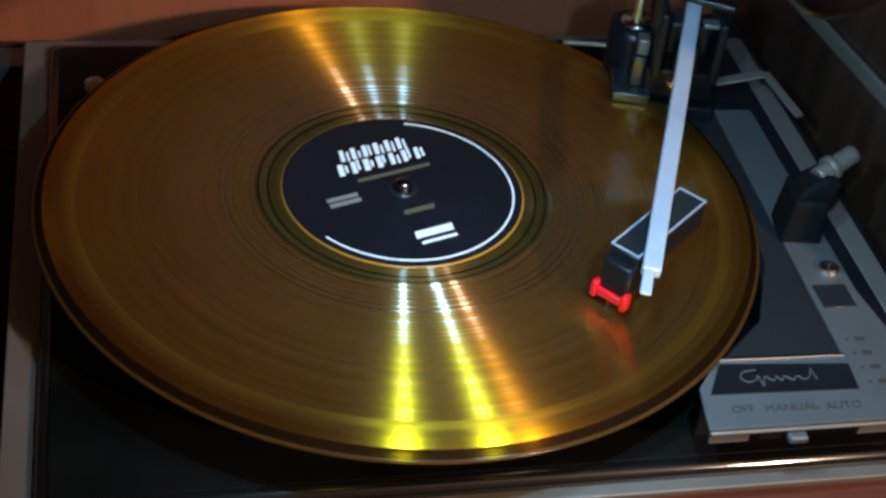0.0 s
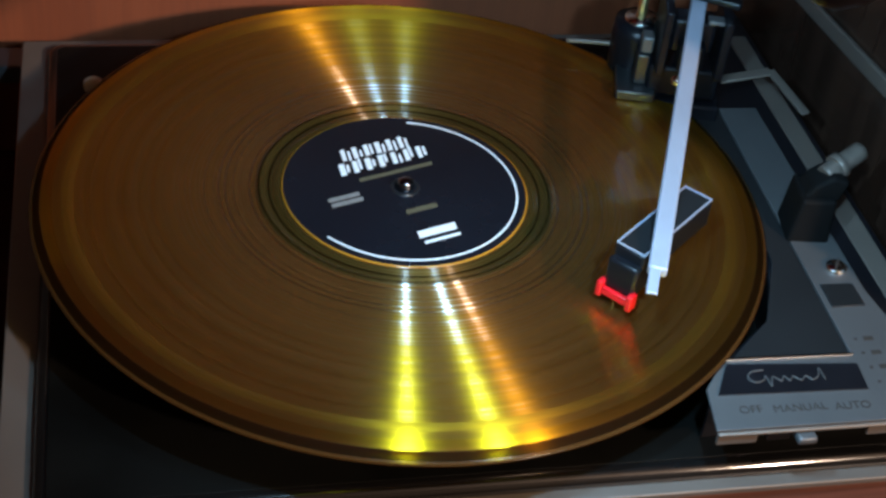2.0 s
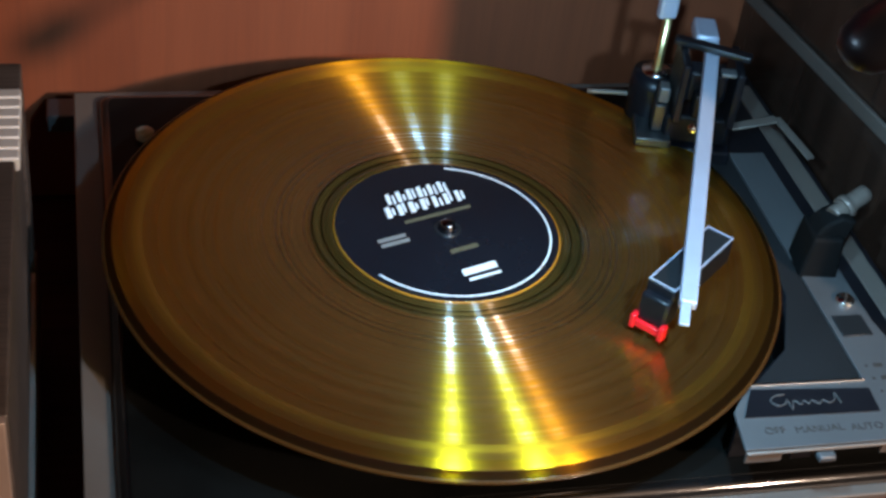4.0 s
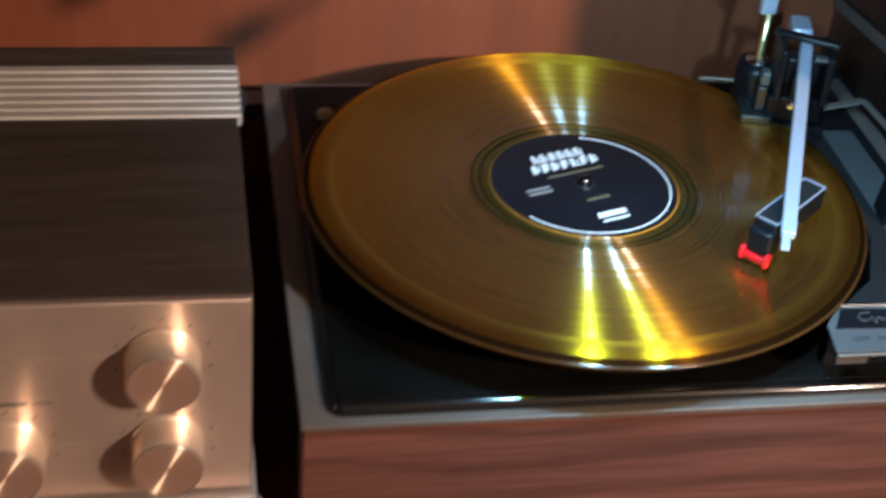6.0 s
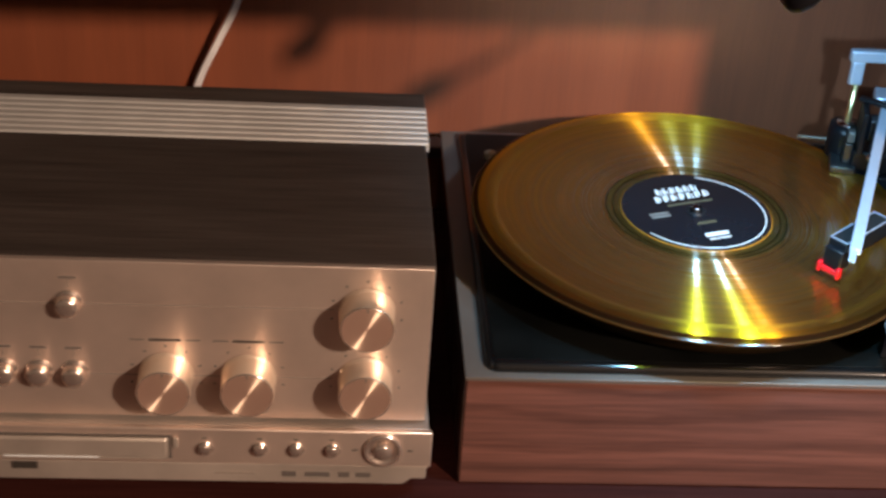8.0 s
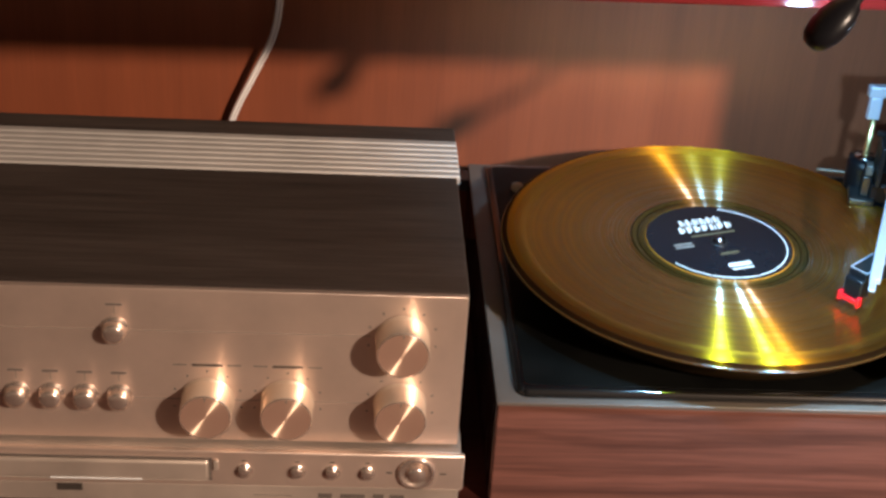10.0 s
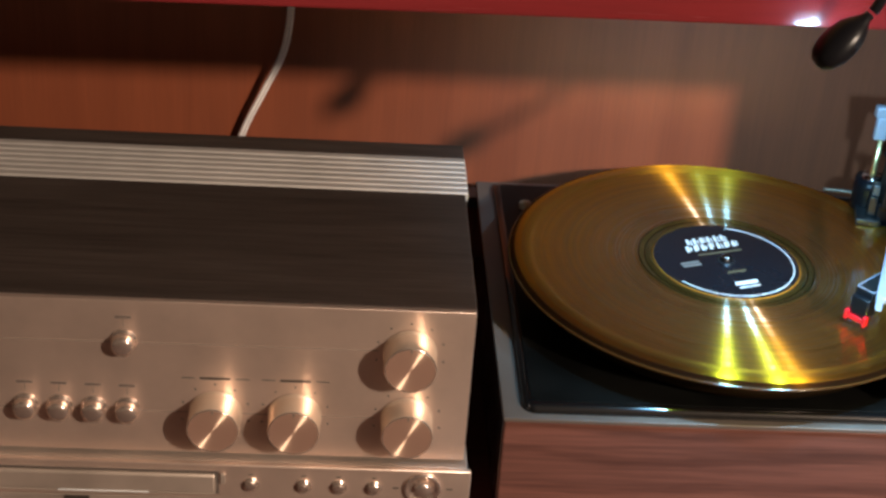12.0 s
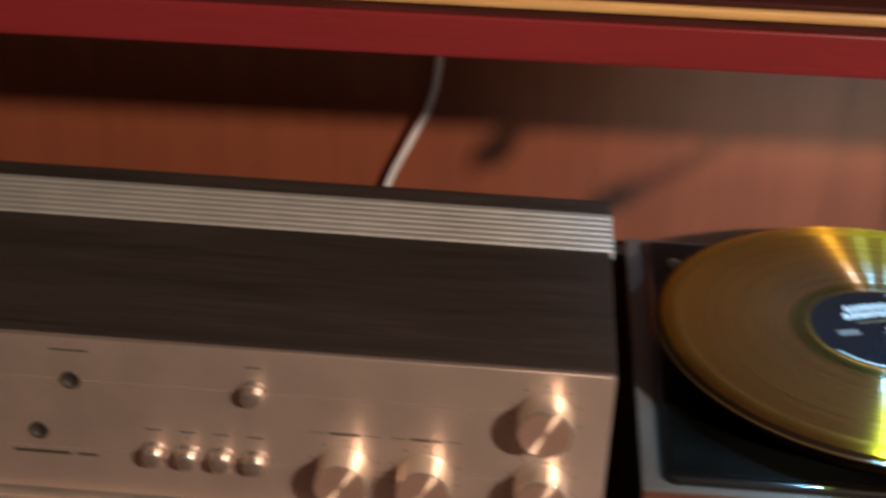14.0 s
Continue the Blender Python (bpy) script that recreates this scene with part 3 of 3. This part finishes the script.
part("stylus_holder", moved(joined(block(-0.0312, -0.0290, -0.0055, 0.0055, 0.0050, 0.0085, 0.0006), block(-0.0316, -0.0270, -0.0080, -0.0055, 0.0035, 0.0105, 0.0006), block(-0.0316, -0.0270, 0.0055, 0.0080, 0.0035, 0.0105, 0.0006)), hm), RED_PLASTIC, arm, "bright red plastic stylus holder")
part("stylus", moved(block(-0.0300, -0.0290, -0.0005, 0.0005, -0.0004, 0.0050), hm), CHROME, arm)
# pivot housing
pm = Matrix.Translation((0.1395, 0.066, 0)) @ pose(0, 0, 0, 0, 0, -14)
part("pivot_base", moved(joined(block(-0.0200, 0.0185, -0.012, 0.026, DECK, 0.002, 0.002), block(-0.0165, 0.0160, -0.008, 0.022, 0.002, 0.018, 0.002)), pm), DULL_BLACK, tt, "black pivot housing")
part("pivot_cheek", moved(block(-0.0150, -0.0110, -0.016, 0.014, 0.018, 0.0500, 0.001), pm), DULL_BLACK, tt)
part("pivot_cheek", moved(block(0.0115, 0.0155, -0.016, 0.014, 0.018, 0.0480, 0.001), pm), DULL_BLACK, tt)
part("pivot_tab", moved(block(0.0045, 0.0125, -0.012, -0.006, 0.0440, 0.0460, 0.0005), pm), PLATE_GREY, tt)
part("pivot_yoke", moved(joined(block(-0.0095, 0.0100, -0.006, 0.006, 0.0250, 0.0420, 0.002), block(-0.0060, 0.0060, -0.013, -0.006, 0.0200, 0.0330, 0.0015)), pm), DULL_BLACK, tt)
part("pivot_bridge", moved(block(-0.0190, 0.0190, -0.0020, 0.0040, 0.0500, 0.0535, 0.001), pm @ pose(0, 0, 0, 0, 0, -18)), BLACK_PLASTIC, tt)
part("counterweight", moved(block(-0.0058, 0.0058, 0.016, 0.0360, 0.0420, 0.0500, 0.0015), pm), ARM_METAL, tt, "satin silver counterweight")
part("cue_block", moved(block(-0.0225, -0.0165, -0.006, 0.004, 0.006, 0.0215, 0.001), pm), SMOKED, tt)
part("cue_cap", moved(block(-0.0215, -0.0160, -0.0045, 0.0035, 0.0216, 0.0300, 0.0010), pm), PLATE_GREY, tt)
part("changer_platform", moved(block(-0.0300, -0.0120, -0.013, 0.010, 0.001, 0.006, 0.001), pm), SMOKED, tt)
part("pivot_screw", lathe([(0.0026, 0.0), (0.0026, 0.002), (0.0, 0.0026)], 16), CHROME, tt, "", Matrix.Translation((0.1262, 0.0405, 0.0240)) @ pose(0, 0, 0, 60, 0, 0))
# record support post with its overarm
part("post_collar", lathe([(0.0115, -0.012), (0.0120, 0.020), (0.0112, 0.0262), (0.0, 0.0262)], 28), DULL_BLACK, tt, "", pose(0.1232, 0.0885, 0))
part("post_washer", lathe([(0.0074, 0.0262), (0.0074, 0.0278), (0.0, 0.0278)], 28), CHROME, tt, "", pose(0.1232, 0.0885, 0))
part("post_foot", lathe([(0.0120, DECK), (0.0120, -0.012), (0.0, -0.012)], 28), BLACK_PLASTIC, tt, "", pose(0.1232, 0.0885, 0))
part("post_rod", lathe([(0.0022, 0.028), (0.0022, 0.060), (0.0, 0.0600)], 16), BRASS, tt, "polished brass rod", pose(0.1232, 0.0885, 0))
part("overarm", joined(block(0.1170, 0.1265, 0.0855, 0.0910, 0.0570, 0.0750, 0.0015), block(0.1150, 0.1560, 0.0850, 0.0920, 0.0745, 0.0835, 0.0015)), ARM_METAL, tt, "satin grey overarm")
part("size_feeler", tube([(0.121, 0.090, 0.0105), (0.110, 0.0935, 0.011), (0.092, 0.097, 0.0105)], 0.0012, 8, 4), TRIM, tt)
part("overarm_screw", lathe([(0.0028, 0.0835), (0.0026, 0.0850), (0.0, 0.0856)], 20), CHROME, tt, "", pose(0.1480, 0.0885, 0))
# arm rest
part("rest_post", moved(joined(moved(prism([(-0.0110, DECK), (0.0110, DECK), (0.0080, 0.016), (-0.0065, 0.016)], -0.010, 0.010, 0.0015), pose(0, 0, 0, 90, 0, 0)), moved(prism([(-0.0060, 0.014), (0.0095, 0.014), (0.0120, 0.024), (0.0050, 0.026), (-0.0020, 0.021)], -0.007, 0.007, 0.0015), pose(0, 0, 0, 90, 0, 0))), pose(0.1660, -0.0290, 0, 0, 0, -8)), BLACK_RUBBER, tt, "black tonearm rest")
part("rest_clip", tube([(0.1685, -0.0300, 0.0225), (0.1770, -0.0265, 0.0260), (0.1860, -0.0225, 0.0290)], 0.0042, 20, 4), TRIM, tt, "grey metal rest clip")
part("rest_collar", tube([(0.1735, -0.0279, 0.0246), (0.1765, -0.0267, 0.0258)], 0.0056, 20, 2), TRIM, tt)
part("lever", joined(moved(block(-0.003, 0.020, -0.0028, 0.0028, -0.0006, 0.0006, 0.0003), pose(0.160, 0.0615, 0.0105, 0, -14, -6)), moved(block(-0.0022, 0.0022, -0.030, 0.0, -0.0006, 0.0006, 0.0003), pose(0.1800, 0.0610, 0.0150, 10, 0, 16))), TRIM, tt, "bent grey cue lever")

# disc player under the receiver
DVX0, DVX1, DVF = -0.610, -0.1792, -0.157
DV0, DV1 = -0.1065, -0.0668
dvd = thing("disc_player", "silver disc player standing on the base board under the receiver", "disc player")
part("body", block(DVX0 + 0.002, DVX1 - 0.002, DVF + 0.004, 0.085, DV0 + 0.001, DV1 - 0.0005, 0.001), SILVER_PLASTIC, dvd, "silver metal casing")
part("front_panel", block(DVX0, DVX1, DVF, DVF + 0.004, -0.0925, DV1, 0.0008), PANEL, dvd, "champagne silver front panel")
low = [(DVX0 + 0.02, DV0), (DVX1 - 0.016, DV0), (DVX1 - 0.0005, -0.0928), (DVX0 + 0.0005, -0.0928)]
part("lower_panel", moved(prism(low, 0, 0.004, 0.0004), Matrix.Translation((0, DVF + 0.0045, 0)) @ pose(0, 0, 0, 90, 0, 0)), SILVER_PLASTIC, dvd)
part("tray_recess", block(-0.4990, -0.3330, DVF - 0.0004, DVF, -0.0885, -0.0715), MID_INK, dvd)
part("tray_door", block(-0.4980, -0.3345, DVF - 0.0030, DVF - 0.0005, -0.0875, -0.0725, 0.0022, 3), SILVER_PLASTIC, dvd, "rounded silver tray door")
part("tray_line", block(-0.4300, -0.3750, DVF - 0.0034, DVF - 0.0031, -0.0868, -0.0860), WHITE_INK, dvd)
part("tray_end", block(-0.3322, -0.3290, DVF - 0.0018, DVF - 0.0001, -0.0800, -0.0725, 0.0005), SILVER_PLASTIC, dvd)
for x in (-0.3135, -0.2814, -0.2600, -0.2386):
    part("button", lathe([(0.0048, 0), (0.0048, 0.0008), (0.0040, 0.0008), (0.0039, 0.0030), (0.0028, 0.0036), (0.0, 0.0038)], 24), SATIN, dvd, "small domed silver button", Matrix.Translation((x, DVF, -0.0803)) @ pose(0, 0, 0, 90, 0, 0))
    part("button_mark", block(x - 0.0015, x + 0.0015, DVF - 0.0002, DVF, -0.0738, -0.0730), DARK_INK, dvd)
part("jog_ring", lathe([(0.0118, 0), (0.0118, 0.0016), (0.0105, 0.0024), (0.0085, 0.0016), (0.0080, 0.0010), (0.0, 0.0010)], 40), SATIN, dvd, "round silver jog ring", Matrix.Translation((-0.2085, DVF, -0.0800)) @ pose(0, 0, 0, 90, 0, 0))
part("jog_button", lathe([(0.0058, 0.0010), (0.0056, 0.0032), (0.0040, 0.0042), (0.0, 0.0045)], 32), SATIN, dvd, "", Matrix.Translation((-0.2085, DVF, -0.0800)) @ pose(0, 0, 0, 90, 0, 0))
for dx in (-0.0165, 0.0165):
    part("button_mark", block(-0.2085 + dx - 0.0018, -0.2085 + dx + 0.0018, DVF - 0.0002, DVF, -0.0808, -0.0800), DARK_INK, dvd)
for x, w, h in ((-0.2640, 0.0085, 0.0040), (-0.2470, 0.0150, 0.0034), (-0.2310, 0.0065, 0.0040), (-0.2195, 0.0090, 0.0034), (-0.2960, 0.0240, 0.0008)):
    part("logo_bar", block(x - w / 2, x + w / 2, DVF + 0.0002, DVF + 0.0005, -0.0998 - h / 2, -0.0998 + h / 2), MID_INK if w < 0.02 else FAINT_INK, dvd)
part("front_socket", block(-0.4270, -0.4120, DVF - 0.0002, DVF + 0.0005, -0.0985, -0.0935), DARK_INK, dvd)
for x in (-0.56, -0.235):
    for y in (-0.125, 0.06):
        part("foot", lathe([(0.009, TABLE + 0.0003), (0.010, DV0 + 0.001), (0, DV0 + 0.001)], 24), BLACK_RUBBER, dvd, "", pose(x, y, 0))

# receiver
RX0, RX1, RF, RB = -0.660, -0.182, -0.148, 0.079
R0, R1 = -0.0645, 0.042
rec = thing("stereo_receiver", "vintage stereo receiver with brushed aluminium front on the disc player", "receiver")
part("case", joined(block(RX0 + 0.001, RX1 - 0.001, RF + 0.004, 0.0030, R0 + 0.004, R1, 0.0008), block(RX0 + 0.001, RX1 - 0.001, 0.0032, 0.0568, R0 + 0.004, R1 - 0.006), block(RX0 + 0.001, RX1 + 0.0006, 0.0570, RB, R0 + 0.004, R1, 0.0008)), CABINET_VINYL, rec, "dark woodgrain vinyl case")
part("front_panel", block(RX0, RX1 - 0.0018, RF, RF + 0.004, R0, R1 + 0.0003, 0.0003), PANEL, rec, "brushed aluminium front panel")
for i in range(7):
    y = 0.0036 + i * 0.0077
    part("vent_slat", block(RX0 + 0.001, RX1 + 0.0009, y, y + 0.0066, R1 - 0.0060, R1 + 0.0008, 0.0009), SLAT, rec, "ribbed aluminium vent slat")
for x in (-0.62, -0.23):
    for y in (-0.12, 0.05):
        part("foot", lathe([(0.010, DV1), (0.011, R0 + 0.0045), (0, R0 + 0.0045)], 24), BLACK_RUBBER, rec, "", pose(x, y, 0))
for z in (0.0140, -0.0345):
    part("panel_line", block(-0.600, -0.240, RF - 0.0002, RF, z - 0.0002, z + 0.0002), FAINT_INK, rec)



def knob(x, z):
    m = Matrix.Translation((x, RF, z)) @ pose(0, 0, 0, 90, 0, 0)
    body = sharp(part("knob", lathe([(0.0161, 0.0004), (0.0161, 0.0020), (0.0155, 0.0026), (0.0155, 0.0178), (0.0152, 0.0183)], 64), KNOB_SIDE, rec, "turned aluminium knob", m))
    cap = part("knob_face", lathe([(0.0145, 0.0187), (0.0144, 0.0187), (0.0, 0.0184)], 64), KNOB_FACE, body)
    part("knob_rim", lathe([(0.0152, 0.0183), (0.0150, 0.0189), (0.0145, 0.0187)], 64), SATIN, body)
    part("knob_pointer", block(-0.0004, 0.0004, 0.0120, 0.0150, 0.0187, 0.0190), FAINT_INK, body)
    for a in range(-140, 141, 35):
        c, s = math.cos(radians(90 - a)), math.sin(radians(90 - a))
        part("dial_mark", block(x + 0.0205 * c - 0.0005, x + 0.0205 * c + 0.0005, RF - 0.0002, RF, z + 0.0205 * s - 0.0005, z + 0.0205 * s + 0.0005), DARK_INK, rec)


for x, z in ((-0.2210, 0.0130), (-0.2205, -0.0350), (-0.2880, -0.0345), (-0.3355, -0.0345)):
    knob(x, z)
for x, z in ((-0.3880, 0.0150), (-0.3875, -0.0330), (-0.4075, -0.0328), (-0.4275, -0.0326), (-0.4475, -0.0324)):
    m = Matrix.Translation((x, RF, z)) @ pose(0, 0, 0, 90, 0, 0)
    b = part("push_button", lathe([(0.0066, 0.0070), (0.0062, 0.0082), (0.0042, 0.0090), (0.0, 0.0092)], 32), SATIN, rec, "round polished push button", m)
    part("button_collar", lathe([(0.0080, 0.0002), (0.0080, 0.0010), (0.0068, 0.0012), (0.0066, 0.0070)], 32), SATIN, b)
    part("button_caption", block(x - 0.0045, x + 0.0045, RF - 0.0002, RF, z + 0.0155, z + 0.0167), MID_INK, rec)
    part("button_tick", block(x - 0.0002, x + 0.0002, RF - 0.0002, RF, z + 0.0095, z + 0.0150), FAINT_INK, rec)
for x, z in ((-0.4941, 0.0141), (-0.5156, -0.0225)):
    m = Matrix.Translation((x, RF, z)) @ pose(0, 0, 0, 90, 0, 0)
    part("jack_socket", lathe([(0.0058, 0.0), (0.0058, 0.0010), (0.0044, 0.0012), (0.0042, 0.0003), (0.0, 0.0003)], 28), DARK_INK, rec, "dark round jack socket", m)
part("caption_bar", joined(block(-0.532, -0.498, RF - 0.0002, RF, -0.0388, -0.0368), block(-0.494, -0.482, RF - 0.0002, RF, -0.0386, -0.0370)), DARK_INK, rec)
part("caption_bar", block(-0.505, -0.483, RF - 0.0002, RF, 0.0335, 0.0345), DARK_INK, rec)
for x in (-0.2880, -0.3355):
    part("caption_bar", joined(block(x - 0.009, x + 0.009, RF - 0.0002, RF, -0.0105, -0.0090), block(x - 0.020, x - 0.012, RF - 0.0002, RF, -0.0099, -0.0095), block(x + 0.012, x + 0.020, RF - 0.0002, RF, -0.0099, -0.0095)), DARK_INK, rec)

# cable behind the receiver
cable = thing("cable", "pale grey flat twin cable hanging behind the receiver", "cable")
line = [(-0.360, 0.190, -0.06), (-0.3475, 0.190, -0.010), (-0.3300, 0.188, 0.030), (-0.3160, 0.186, 0.062), (-0.3105, 0.185, 0.095), (-0.3095, 0.186, 0.15), (-0.3095, 0.190, 0.2215)]
part("core", tube([(x - 0.0013, y, z) for x, y, z in line], 0.0015, 8, 8), CABLE_WHITE, cable)
part("core", tube([(x + 0.0013, y, z) for x, y, z in line], 0.0015, 8, 8), CABLE_WHITE, cable)

# clip-on lamp with two heads on goosenecks
clip_lamp = thing("clip_lamp", "black twin-head gooseneck clip lamp on the red shelf edge", "lamp")
part("clip", joined(block(0.33, 0.37, SHELF_FRONT - 0.012, SHELF_FRONT + 0.05, SHELF_TOP + 0.0150, SHELF_TOP + 0.026, 0.003), block(0.33, 0.37, SHELF_FRONT - 0.018, SHELF_FRONT - 0.004, SHELF_LOW - 0.005, SHELF_TOP + 0.026, 0.003)), BLACK_PLASTIC, clip_lamp)


def lamp_head(p, tail):
    way = (Vector(tail) - p).normalized()
    m = Matrix.Translation(p) @ way.to_track_quat("X", "Z").to_matrix().to_4x4()
    prof = [(0, -0.0170), (0.006, -0.0162), (0.0105, -0.0125), (0.0132, -0.006), (0.0135, 0.001), (0.0118, 0.008), (0.0080, 0.0135), (0.0045, 0.017), (0.0035, 0.021), (0, 0.0215)]
    bm = lathe([(r * 0.88, h * 0.97) for r, h in prof], 28)
    bmesh.ops.transform(bm, matrix=Matrix.Diagonal((0.72, 1, 1, 1)), verts=bm.verts)
    bm = moved(bm, m @ pose(0, 0, 0, 0, 90, 0))
    head = part("lamp_head", bm, BLACK_PLASTIC, clip_lamp, "glossy black lamp head")
    part("led", moved(lathe([(0.0, -0.0022), (0.0066, -0.0016), (0.0072, 0.0), (0, 0.0)], 20), Matrix.Translation(p + Vector((-0.002, 0.005, -0.0088)))), LED_GLOW, head, "lit white LED")
    return head


lamp_head(HEAD_A, HEAD_A + Vector((0.026, 0.004, 0.030)))
lamp_head(HEAD_B, HEAD_B + Vector((0.034, 0.004, 0.018)))
part("gooseneck", tube([HEAD_A + Vector((0.0145, 0.0025, 0.0165)), HEAD_A + Vector((0.034, 0.003, 0.040)), (0.09, -0.165, 0.290), (0.22, -0.160, 0.330), (0.32, -0.158, 0.310), (0.345, -0.150, 0.270)], 0.0028, 10, 10), BLACK_PLASTIC, clip_lamp)
part("gooseneck", tube([HEAD_B + Vector((0.020, 0.0025, 0.0110)), HEAD_B + Vector((0.050, 0.004, 0.032)), (0.15, -0.172, 0.262), (0.26, -0.165, 0.300), (0.34, -0.160, 0.290), (0.358, -0.150, 0.270)], 0.0028, 10, 10), BLACK_PLASTIC, clip_lamp)
